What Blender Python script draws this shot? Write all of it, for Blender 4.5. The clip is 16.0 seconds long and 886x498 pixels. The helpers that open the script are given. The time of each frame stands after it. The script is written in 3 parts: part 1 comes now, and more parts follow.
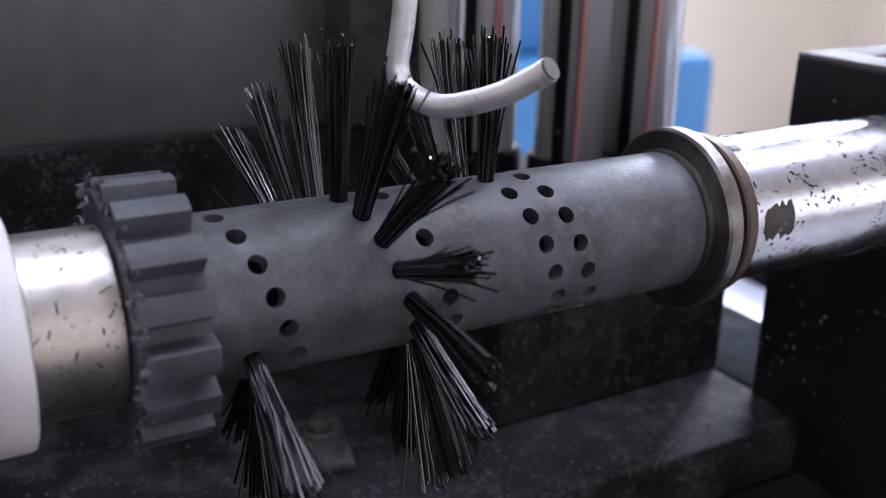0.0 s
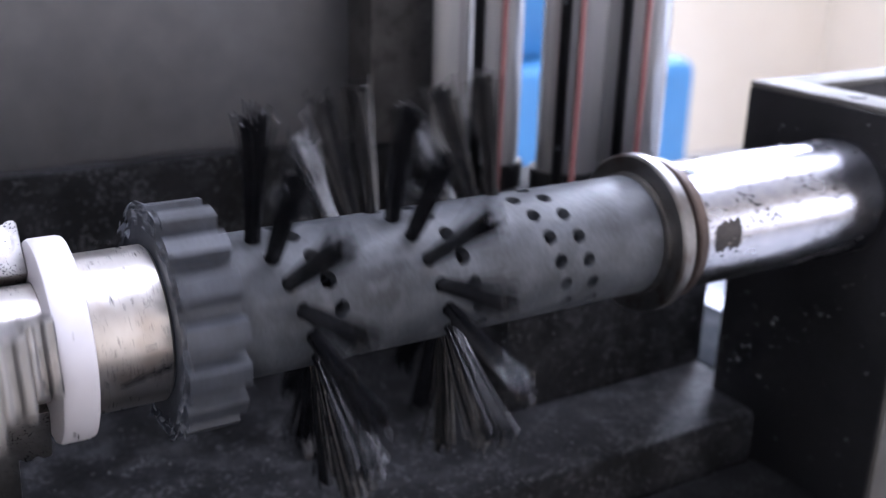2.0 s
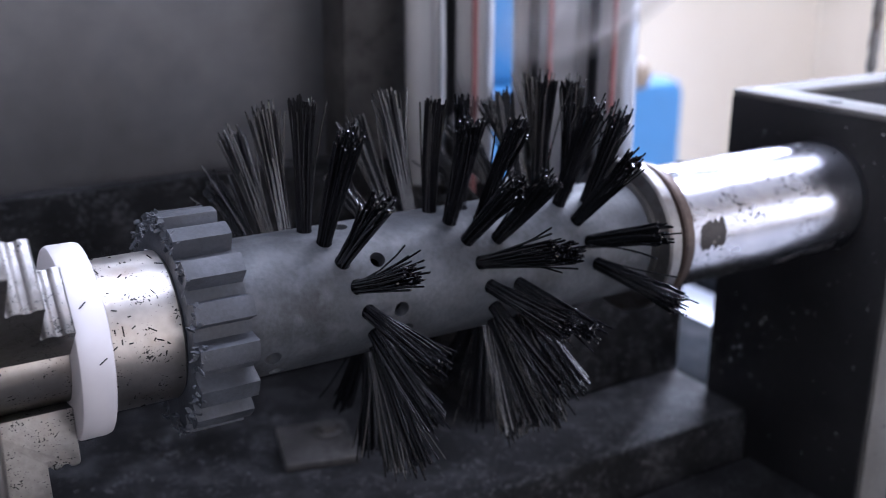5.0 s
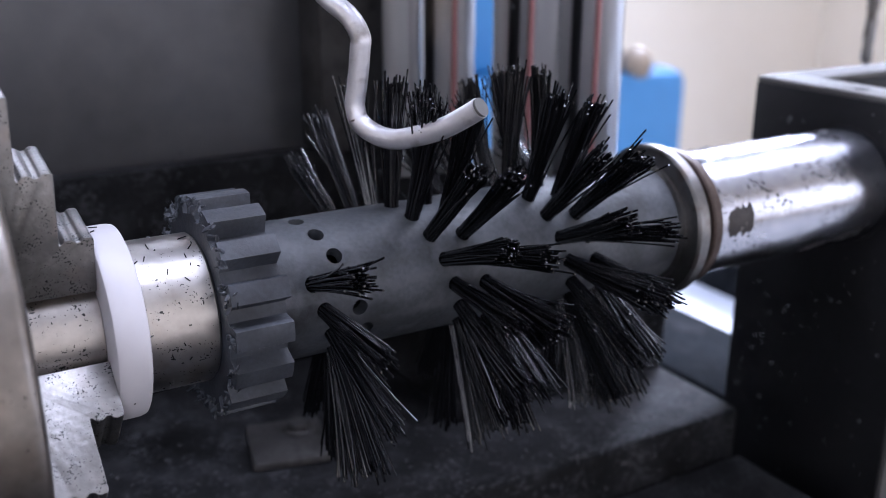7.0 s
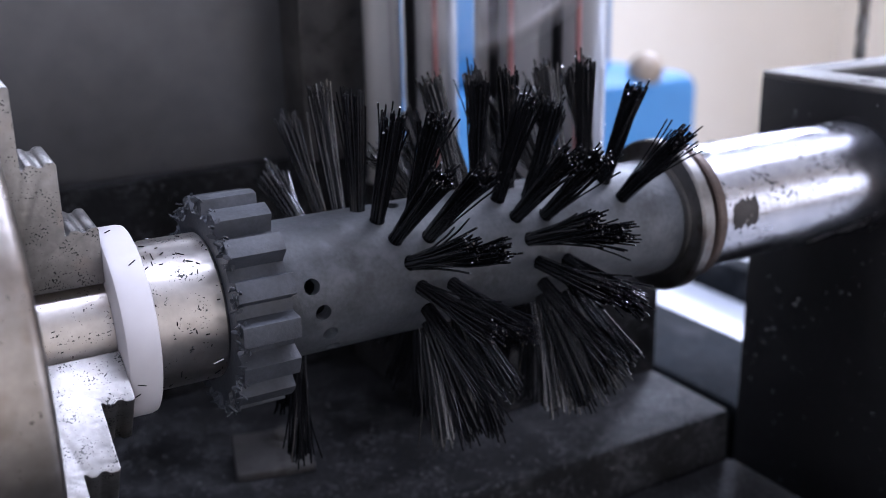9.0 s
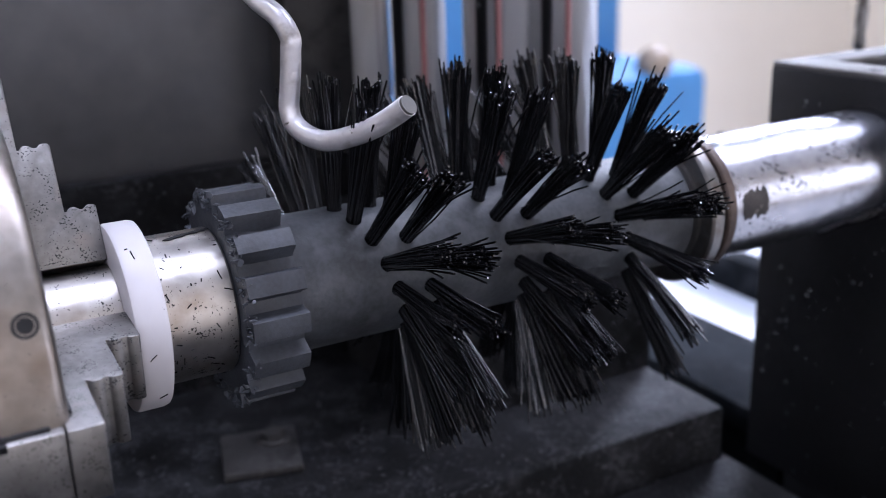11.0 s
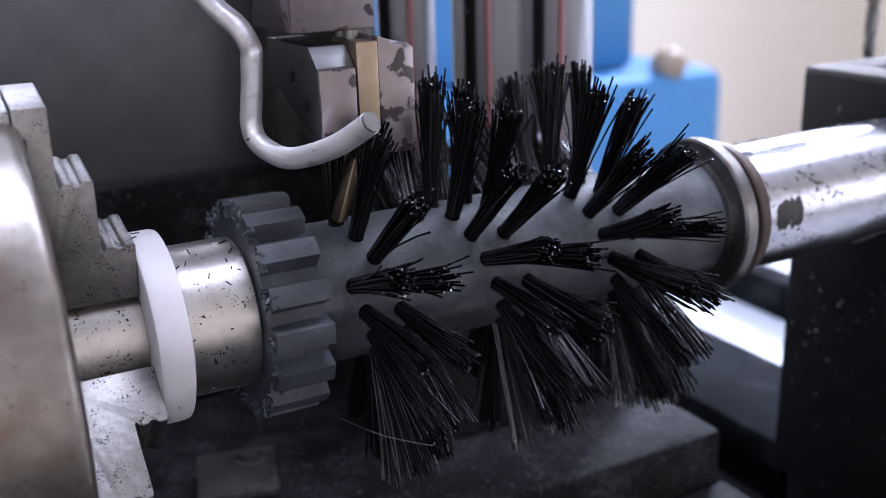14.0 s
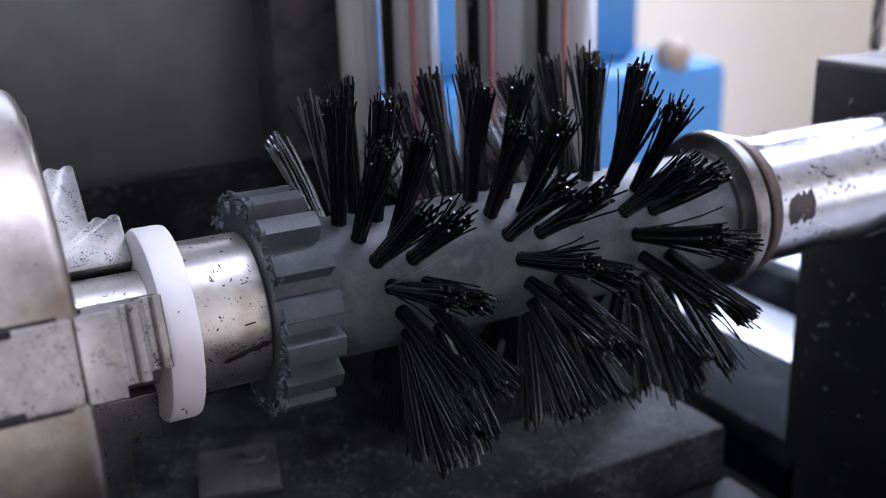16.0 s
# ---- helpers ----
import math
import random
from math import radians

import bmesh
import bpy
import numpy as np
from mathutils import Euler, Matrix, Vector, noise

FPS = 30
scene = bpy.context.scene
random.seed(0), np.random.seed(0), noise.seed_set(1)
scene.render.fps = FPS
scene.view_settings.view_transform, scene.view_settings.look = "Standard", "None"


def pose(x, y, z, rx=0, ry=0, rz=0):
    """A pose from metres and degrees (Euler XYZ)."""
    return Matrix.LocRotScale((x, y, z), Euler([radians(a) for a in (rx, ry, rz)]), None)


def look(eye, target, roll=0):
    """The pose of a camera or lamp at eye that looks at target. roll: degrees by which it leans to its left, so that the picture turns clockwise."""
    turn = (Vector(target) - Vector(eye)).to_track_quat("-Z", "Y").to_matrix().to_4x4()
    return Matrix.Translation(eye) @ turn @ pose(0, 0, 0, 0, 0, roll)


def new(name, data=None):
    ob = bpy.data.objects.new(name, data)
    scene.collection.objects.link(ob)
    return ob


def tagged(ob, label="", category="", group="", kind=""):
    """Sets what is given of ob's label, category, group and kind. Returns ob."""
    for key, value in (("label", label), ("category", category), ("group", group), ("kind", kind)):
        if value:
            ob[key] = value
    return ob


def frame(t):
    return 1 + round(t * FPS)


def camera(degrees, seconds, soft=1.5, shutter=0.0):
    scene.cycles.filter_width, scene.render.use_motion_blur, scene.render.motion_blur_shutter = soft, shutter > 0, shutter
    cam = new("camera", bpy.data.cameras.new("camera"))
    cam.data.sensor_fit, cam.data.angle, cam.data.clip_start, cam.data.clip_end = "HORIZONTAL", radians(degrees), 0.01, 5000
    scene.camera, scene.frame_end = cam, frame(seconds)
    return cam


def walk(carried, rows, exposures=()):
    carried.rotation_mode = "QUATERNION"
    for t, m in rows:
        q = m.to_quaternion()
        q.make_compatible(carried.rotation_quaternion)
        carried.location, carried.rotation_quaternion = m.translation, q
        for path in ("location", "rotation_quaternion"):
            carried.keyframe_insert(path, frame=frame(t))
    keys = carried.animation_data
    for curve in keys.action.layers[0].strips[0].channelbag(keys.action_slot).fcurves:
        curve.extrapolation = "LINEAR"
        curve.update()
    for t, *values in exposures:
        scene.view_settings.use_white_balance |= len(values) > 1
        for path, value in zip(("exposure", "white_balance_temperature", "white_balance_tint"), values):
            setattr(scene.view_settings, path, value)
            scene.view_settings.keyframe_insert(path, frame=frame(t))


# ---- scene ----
# ------------------------------------------------------------------ camera
HFOV = 47.42
CAM = [
    (0, -0.1526, -0.2667, 0.1112, -30.34, -19.32, 1.33),
    (0.5, -0.1493, -0.2690, 0.1197, -29.22, -20.33, 1.38),
    (1, -0.1495, -0.2706, 0.1208, -29.45, -20.89, 1.20),
    (1.5, -0.1569, -0.2656, 0.1228, -29.31, -20.93, 0.65),
    (2, -0.1942, -0.3039, 0.1323, -31.47, -19.29, 1.55),
    (2.5, -0.2262, -0.3274, 0.1331, -32.80, -18.83, 1.87),
    (3, -0.2429, -0.3243, 0.1295, -32.64, -18.61, 1.14),
    (3.5, -0.2369, -0.3214, 0.1292, -32.25, -18.34, 0.17),
    (4, -0.2180, -0.3233, 0.1305, -31.82, -17.75, -0.01),
    (6.5, -0.1724, -0.3168, 0.1255, -31.25, -18.01, 0.29),
    (7, -0.1687, -0.3166, 0.1270, -31.18, -18.36, 0.40),
    (7.5, -0.1653, -0.3172, 0.1252, -31.17, -17.97, 0.12),
    (8, -0.1606, -0.3183, 0.1250, -31.10, -17.93, -0.20),
    (8.5, -0.1548, -0.3230, 0.1231, -30.42, -17.60, -0.70),
    (11, -0.1364, -0.3276, 0.1223, -29.05, -17.93, -1.88),
    (11.5, -0.1303, -0.3270, 0.1209, -28.92, -17.97, -1.75),
    (12, -0.1277, -0.3251, 0.1205, -28.61, -17.64, -1.56),
    (12.5, -0.1221, -0.3237, 0.1218, -28.62, -17.86, -1.59),
    (13, -0.1189, -0.3202, 0.1225, -28.29, -17.94, -1.68),
    (13.5, -0.1140, -0.3197, 0.1245, -28.16, -17.87, -1.88),
    (14, -0.1125, -0.3174, 0.1239, -28.05, -17.97, -1.77),
    (14.5, -0.1102, -0.3157, 0.1254, -27.85, -17.91, -1.76),
    (15, -0.1097, -0.3149, 0.1250, -27.71, -18.55, -2.05),
    (15.5, -0.1099, -0.3144, 0.1253, -27.86, -18.02, -1.93),
    (16, -0.1099, -0.3136, 0.1242, -27.81, -18.43, -1.90),
]


def eye_pose(x, y, z, yaw, pitch, roll):
    return pose(x, y, z) @ pose(0, 0, 0, 0, 0, yaw) @ pose(0, 0, 0, 90 + pitch) @ pose(0, 0, 0, 0, 0, roll)


cam = camera(HFOV, 16.0, soft=0.72, shutter=0.5)
cam.data.dof.use_dof = True
cam.data.dof.focus_distance = 0.325
cam.data.dof.aperture_fstop = 9.5
walk(cam, [(t, eye_pose(*v)) for t, *v in CAM], [(0, 0.02, 5700, 18), (1.5, 0.12, 5700, 18), (2, 0.52, 5550, 18), (3, 0.5, 5450, 18), (4, 0.5, 5400, 18), (6.5, 0.13, 5400, 18), (16, 0.1, 5500, 19)])

# ------------------------------------------------------------------ light
world = bpy.data.worlds.new("world")
scene.world = world
world.use_nodes = True
wn = world.node_tree
sky = wn.nodes.new("ShaderNodeTexSky")
sky.sky_type, sky.sun_disc = "NISHITA", False
sky.sun_elevation, sky.sun_rotation = radians(35), radians(140)
wn.links.new(sky.outputs[0], wn.nodes["Background"].inputs[0])
wn.nodes["Background"].inputs[1].default_value = 0.1


def area_lamp(name, eye, target, w, h, watts, colour):
    """An area lamp standing in for daylight from an unseen opening; the walls stay solid."""
    d = bpy.data.lights.new(name, "AREA")
    d.shape, d.size, d.size_y, d.energy, d.color = "RECTANGLE", w, h, watts, colour
    ob = new(name, d)
    ob.matrix_world = look(eye, target)
    return ob


area_lamp("window_light_back", (2.95, 2.15, 1.65), (0.1, 0.0, 0.0), 0.95, 0.75, 135, (0.91, 0.93, 1.0))
area_lamp("window_light_rear_wall", (0.2, 2.8, 1.6), (0.0, 0.0, 0.0), 2.2, 0.9, 55, (0.96, 0.96, 1.0))
area_lamp("window_light_right", (3.2, -2.0, 0.2), (0.2, 0.0, 0.0), 1.2, 1.3, 14, (0.97, 0.955, 1.0))
area_lamp("strip_skylight", (0.9, -0.05, 2.15), (0.9, -0.3, 0.0), 3.2, 1.0, 100, (0.975, 0.955, 1.0))
# added fill lamp behind the camera that lifts the dark parts
area_lamp("fill_lamp_front", (-1.0, -3.0, 0.9), (0.0, 0.0, 0.0), 2.4, 1.3, 30, (0.97, 0.96, 1.0))


# ------------------------------------------------------------------ materials
def mat(name, base, rough=0.5, metal=0.0, scale=60.0, vary=0.25, bump=0.1, specks=0.0, speck_scale=220.0,
        speck_colour=(0.01, 0.01, 0.01), stretch=(1, 1, 1), spec=0.5, rough_vary=0.12, stain=0.0, stain_colour=(0.1, 0.08, 0.06)):
    m = bpy.data.materials.new(name)
    m.use_nodes = True
    nt = m.node_tree
    n, l = nt.nodes, nt.links
    b = n["Principled BSDF"]
    b.inputs["Metallic"].default_value = metal
    b.inputs["Specular IOR Level"].default_value = spec
    tc = n.new("ShaderNodeTexCoord")
    mp = n.new("ShaderNodeMapping")
    mp.inputs["Scale"].default_value = stretch
    l.new(tc.outputs["Object"], mp.inputs[0])

    def noise_tex(sc, detail=6.0):
        t = n.new("ShaderNodeTexNoise")
        t.inputs["Scale"].default_value, t.inputs["Detail"].default_value = sc, detail
        l.new(mp.outputs[0], t.inputs["Vector"])
        return t

    def ramp(src, lo, hi):
        r = n.new("ShaderNodeMapRange")
        r.inputs[1].default_value, r.inputs[2].default_value = lo, hi
        l.new(src, r.inputs[0])
        return r.outputs[0]

    def mix(fac, a, bcol, a_link=None):
        x = n.new("ShaderNodeMix")
        x.data_type = "RGBA"
        if isinstance(fac, float):
            x.inputs[0].default_value = fac
        else:
            l.new(fac, x.inputs[0])
        if a_link is None:
            x.inputs[6].default_value = (*a, 1)
        else:
            l.new(a_link, x.inputs[6])
        x.inputs[7].default_value = (*bcol, 1)
        return x.outputs[2]

    big, fine = noise_tex(scale * 0.25, 4.0), noise_tex(scale * 3.0, 8.0)
    dark = tuple(c * (1 - vary) for c in base)
    light = tuple(min(1, c * (1 + vary)) for c in base)
    col = mix(ramp(big.outputs[0], 0.3, 0.7), dark, light)
    fm = n.new("ShaderNodeMix")
    fm.data_type = "RGBA"
    fm.blend_type = "OVERLAY"
    fm.inputs[0].default_value = min(0.6, vary)
    l.new(col, fm.inputs[6])
    l.new(fine.outputs[0], fm.inputs[7])
    col = fm.outputs[2]
    # patches of a second tone; on the columns they paint in reflection streaks
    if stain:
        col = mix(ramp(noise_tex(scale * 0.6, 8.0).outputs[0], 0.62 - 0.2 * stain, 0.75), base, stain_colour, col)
    if specks:
        sp = noise_tex(speck_scale, 5.0)
        th = 0.78 - 0.2 * specks
        clump = n.new("ShaderNodeMath")
        clump.operation = "MULTIPLY_ADD"
        clump.inputs[1].default_value = 0.55
        l.new(noise_tex(speck_scale * 0.13, 3.0).outputs[0], clump.inputs[0])
        l.new(sp.outputs[0], clump.inputs[2])
        mask = ramp(clump.outputs[0], th + 0.28, th + 0.31)
        col = mix(mask, base, speck_colour, col)
        mm = n.new("ShaderNodeMath")
        mm.operation = "MULTIPLY_ADD"
        l.new(mask, mm.inputs[0])
        mm.inputs[1].default_value, mm.inputs[2].default_value = -metal, metal
        l.new(mm.outputs[0], b.inputs["Metallic"])
    l.new(col, b.inputs["Base Color"])
    rr = n.new("ShaderNodeMapRange")
    rr.inputs[3].default_value, rr.inputs[4].default_value = max(0.03, rough - rough_vary), min(1, rough + rough_vary)
    l.new(noise_tex(scale, 6.0).outputs[0], rr.inputs[0])
    l.new(rr.outputs[0], b.inputs["Roughness"])
    if bump:
        bp = n.new("ShaderNodeBump")
        bp.inputs["Strength"].default_value, bp.inputs["Distance"].default_value = bump, 0.0006
        l.new(fine.outputs[0], bp.inputs["Height"])
        l.new(bp.outputs[0], b.inputs["Normal"])
    return m


M_CORE = mat("grey_plastic", (0.048, 0.052, 0.058), 0.5, scale=190, vary=0.5, stain=0.55, stain_colour=(0.085, 0.089, 0.097), bump=0.28, spec=0.4)
M_GEAR = mat("grey_gear_plastic", (0.043, 0.047, 0.0555), 0.5, scale=210, vary=0.4, bump=0.28, spec=0.4)
M_BRISTLE = mat("black_nylon", (0.0062, 0.0062, 0.0072), 0.13, scale=300, vary=0.3, bump=0.0, spec=0.2, rough_vary=0.04)


def vary_gloss(m, low, high, share):
    """A share of the loose pieces is glossier than the rest."""
    nt = m.node_tree
    g, r = nt.nodes.new("ShaderNodeNewGeometry"), nt.nodes.new("ShaderNodeMapRange")
    r.inputs[1].default_value, r.inputs[2].default_value = 1 - share - 0.1, 1 - share + 0.1
    r.inputs[3].default_value, r.inputs[4].default_value = low, high
    nt.links.new(g.outputs["Random Per Island"], r.inputs[0])
    nt.links.new(r.outputs[0], nt.nodes["Principled BSDF"].inputs["Specular IOR Level"])


vary_gloss(M_BRISTLE, 0.18, 1.0, 0.36)
M_STEEL = mat("turned_steel", (0.52, 0.495, 0.47), 0.34, 1.0, scale=110, vary=0.18, bump=0.18, specks=0.6, speck_scale=1200, stain=0.35, stain_colour=(0.38, 0.32, 0.27))
M_JAW = mat("worn_jaw_steel", (0.27, 0.262, 0.255), 0.42, 1.0, scale=120, vary=0.3, bump=0.35, specks=0.8, speck_scale=1300, stain=0.3, stain_colour=(0.3, 0.27, 0.25))
M_CHUCK = mat("polished_chuck_steel", (0.30, 0.275, 0.25), 0.37, 1.0, scale=70, vary=0.35, bump=0.2, specks=0.4, speck_scale=900, speck_colour=(0.05, 0.04, 0.033), stain=0.55, stain_colour=(0.17, 0.13, 0.10))
M_QUILL = mat("chromed_steel", (0.45, 0.455, 0.495), 0.24, 1.0, scale=70, vary=0.25, bump=0.2, specks=0.75, speck_scale=650, stain=0.25, stain_colour=(0.3, 0.29, 0.31), stretch=(0.7, 1, 1))
M_COLLAR = mat("dull_collar_steel", (0.21, 0.205, 0.2), 0.38, 1.0, scale=160, vary=0.25, bump=0.2, stain=0.5, stain_colour=(0.12, 0.09, 0.07))
M_RUST = mat("browned_seal", (0.075, 0.055, 0.045), 0.5, 0.6, scale=200, vary=0.4, bump=0.4)
M_WHITE = mat("white_nylon", (0.57, 0.55, 0.565), 0.45, scale=60, vary=0.06, bump=0.08, specks=0.02, speck_scale=420)
M_BLACK = mat("black_oxide_steel", (0.008, 0.008, 0.009), 0.45, 0.0, scale=80, vary=0.4, bump=0.2, spec=0.28, specks=0.25, speck_scale=190, speck_colour=(0.12, 0.13, 0.14))
M_EDGE = mat("ground_steel_edge", (0.15, 0.146, 0.138), 0.72, 0.7, scale=100, vary=0.2, bump=0.15, specks=0.3)
M_BED = mat("dusty_black_bed", (0.0075, 0.0075, 0.0083), 0.7, scale=110, vary=0.8, bump=1.0, spec=0.16, specks=0.95, speck_scale=420, speck_colour=(0.034, 0.0345, 0.037), stain=0.5, stain_colour=(0.026, 0.0264, 0.0284))
M_PANEL = mat("dark_grey_sheet", (0.105, 0.105, 0.11), 0.5, 0.7, scale=16, vary=0.3, bump=0.05, stain=0.45, stain_colour=(0.09, 0.09, 0.095))
# stretched dark tone paints the upright reflection stripes into the column colour
M_CHROME = mat("polished_column_reflections", (0.86, 0.87, 0.9), 0.22, 0.45, scale=170, vary=0.35, bump=0.0, rough_vary=0.06, stretch=(1, 1, 0.015), stain=0.45, stain_colour=(0.14, 0.14, 0.155))
# colour of the red stripes mirrored in the columns
M_RED = mat("red_reflection", (0.30, 0.13, 0.13), 0.4, scale=40, vary=0.1, bump=0.0)
M_HOOK = mat("galvanised_wire", (0.68, 0.67, 0.7), 0.42, 0.75, scale=140, vary=0.2, bump=0.4, specks=0.3, speck_scale=300, speck_colour=(0.06, 0.05, 0.045), stain=0.35, stain_colour=(0.2, 0.18, 0.16))
M_TOOL = mat("worn_painted_tool_steel", (0.24, 0.21, 0.21), 0.3, 0.9, scale=60, vary=0.25, bump=0.1, specks=1.25, speck_scale=110, speck_colour=(0.022, 0.015, 0.016))
M_TOOLSIDE = mat("dark_tool_steel", (0.1, 0.1, 0.1), 0.36, 0.9, scale=60, vary=0.3, bump=0.1, stain=0.4, stain_colour=(0.04, 0.035, 0.035))
M_BRONZE = mat("bronze_slide", (0.30, 0.24, 0.17), 0.35, 1.0, scale=80, vary=0.2, bump=0.1)
M_BLUE = mat("blue_paint", (0.045, 0.175, 0.38), 0.5, scale=6, vary=0.12, bump=0.02)
M_TAN = mat("tan_knob", (0.26, 0.205, 0.15), 0.5, scale=10, vary=0.1)
M_CREAM = mat("cream_wall_paint", (0.72, 0.65, 0.54), 0.8, scale=4, vary=0.05, bump=0.05)
M_FLOOR = mat("grey_concrete", (0.42, 0.42, 0.42), 0.6, scale=5, vary=0.2, bump=0.1)
M_CEIL = mat("white_ceiling", (0.7, 0.7, 0.7), 0.8, scale=4, vary=0.04)
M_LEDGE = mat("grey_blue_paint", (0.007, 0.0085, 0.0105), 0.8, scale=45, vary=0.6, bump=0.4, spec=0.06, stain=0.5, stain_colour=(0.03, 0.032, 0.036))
M_FLECK = mat("pale_flecks", (0.32, 0.33, 0.34), 0.6, scale=300, vary=0.4, bump=0.0)
M_CHIP = mat("grey_dust_chips", (0.055, 0.056, 0.059), 0.8, scale=300, vary=0.5, bump=0.0)
M_SLOT = mat("browned_slot", (0.035, 0.03, 0.027), 0.55, 0.3, scale=260, vary=0.6, bump=0.6, specks=0.5, speck_scale=300, speck_colour=(0.16, 0.14, 0.12))
M_DULL = mat("dull_grimy_steel", (0.045, 0.043, 0.042), 0.55, 0.3, scale=160, vary=0.4, bump=0.4, spec=0.25, stain=0.5, stain_colour=(0.012, 0.012, 0.011))
# near-black so that the shade beside the bed lies in the colour
M_SHADE = mat("near_black_shade", (0.005, 0.005, 0.0056), 0.7, scale=90, vary=0.6, bump=0.6, spec=0.1)
M_TRAY = mat("pale_tray_sheet", (0.40, 0.43, 0.49), 0.4, scale=14, vary=0.12, bump=0.05)


# ------------------------------------------------------------------ mesh helpers
def to_object(name, bm, material, parent=None, smooth=None, label=""):
    me = bpy.data.meshes.new(name)
    if smooth is not None:
        for f in bm.faces:
            f.smooth = True
        for e in bm.edges:
            if len(e.link_faces) == 2 and e.calc_face_angle(0) > radians(smooth):
                e.smooth = False
    bm.to_mesh(me)
    bm.free()
    me.materials.append(material)
    ob = new(name, me)
    if parent is not None:
        ob.parent = parent
    if label:
        tagged(ob, label)
    return ob


def part(name, bm, material, parent, label="", smooth=30):
    return to_object(name, bm, material, parent, smooth, label)


def lathe_x(profile, seg=96, closed=True):
    """Revolve (x, r) pairs round the X axis; closed joins last to first."""
    bm = bmesh.new()
    rings = []
    for x, r in profile:
        rings.append([bm.verts.new((x, r * math.cos(2 * math.pi * i / seg), r * math.sin(2 * math.pi * i / seg))) for i in range(seg)])
    pairs = list(zip(rings, rings[1:])) + ([(rings[-1], rings[0])] if closed else [])
    for a, b in pairs:
        for i in range(seg):
            j = (i + 1) % seg
            bm.faces.new((a[i], a[j], b[j], b[i]))
    if not closed:
        bm.faces.new(rings[0])
        bm.faces.new(list(reversed(rings[-1])))
    bmesh.ops.recalc_face_normals(bm, faces=bm.faces)
    return bm


def box(x0, x1, y0, y1, z0, z1, bevel=0.0008, seg=2):
    bm = bmesh.new()
    bmesh.ops.create_cube(bm, size=1.0)
    for v in bm.verts:
        v.co = Vector(((x0 + x1) / 2 + v.co.x * (x1 - x0), (y0 + y1) / 2 + v.co.y * (y1 - y0), (z0 + z1) / 2 + v.co.z * (z1 - z0)))
    if bevel:
        bmesh.ops.bevel(bm, geom=bm.edges[:], offset=bevel, segments=seg, affect="EDGES", profile=0.5)
    return bm


def prism(outline, axis_from, axis_to, bevel=0.0006):
    """Extrude a (u, v) outline; u, v lie in the plane across the axis given as two 3D maps."""
    bm = bmesh.new()
    a = [bm.verts.new(axis_from(u, v)) for u, v in outline]
    b = [bm.verts.new(axis_to(u, v)) for u, v in outline]
    n = len(outline)
    bm.faces.new(a)
    bm.faces.new(list(reversed(b)))
    for i in range(n):
        j = (i + 1) % n
        bm.faces.new((a[j], a[i], b[i], b[j]))
    bmesh.ops.recalc_face_normals(bm, faces=bm.faces)
    if bevel:
        bmesh.ops.bevel(bm, geom=bm.edges[:], offset=bevel, segments=2, affect="EDGES", profile=0.5)
    return bm


def cyl_z(x, y, z0, z1, r, seg=40, bevel=0.0):
    bm = bmesh.new()
    a = [bm.verts.new((x + r * math.cos(2 * math.pi * i / seg), y + r * math.sin(2 * math.pi * i / seg), z0)) for i in range(seg)]
    b = [bm.verts.new((v.co.x, v.co.y, z1)) for v in a]
    bm.faces.new(list(reversed(a)))
    bm.faces.new(b)
    for i in range(seg):
        j = (i + 1) % seg
        bm.faces.new((a[i], a[j], b[j], b[i]))
    if bevel:
        bmesh.ops.bevel(bm, geom=[e for e in bm.edges if len(set(v.co.z for v in e.verts)) == 1], offset=bevel, segments=2, affect="EDGES")
    return bm


def tube(points, radius, seg=20, sub=6):
    """A round rod along a smooth line through the points."""
    pts = [Vector(p) for p in points]
    line = []
    for i in range(len(pts) - 1):
        p0, p1, p2, p3 = pts[max(i - 1, 0)], pts[i], pts[i + 1], pts[min(i + 2, len(pts) - 1)]
        for k in range(sub):
            t = k / sub
            line.append(0.5 * ((2 * p1) + (p2 - p0) * t + (2 * p0 - 5 * p1 + 4 * p2 - p3) * t * t + (3 * p1 - p0 - 3 * p2 + p3) * t ** 3))
    line.append(pts[-1])
    bm = bmesh.new()
    rings = []
    up = Vector((0, 1, 0))
    for i, p in enumerate(line):
        d = (line[min(i + 1, len(line) - 1)] - line[max(i - 1, 0)]).normalized()
        u = (up - d * up.dot(d)).normalized()
        w = d.cross(u)
        r = radius
        rings.append([bm.verts.new(p + (u * math.cos(2 * math.pi * k / seg) + w * math.sin(2 * math.pi * k / seg)) * r) for k in range(seg)])
    for a, b in zip(rings, rings[1:]):
        for k in range(seg):
            j = (k + 1) % seg
            bm.faces.new((a[k], a[j], b[j], b[k]))
    bm.faces.new(list(reversed(rings[0])))
    bm.faces.new(rings[-1])
    bmesh.ops.recalc_face_normals(bm, faces=bm.faces)
    return bm


def empty(name, label, category, group="", kind=""):
    return tagged(new(name), label, category, group, kind)


def around(phi, r, x):
    """A point on the roller's surface: phi is 0 at the front and 90 at the top."""
    a = radians(phi)
    return Vector((x, -r * math.cos(a), r * math.sin(a)))


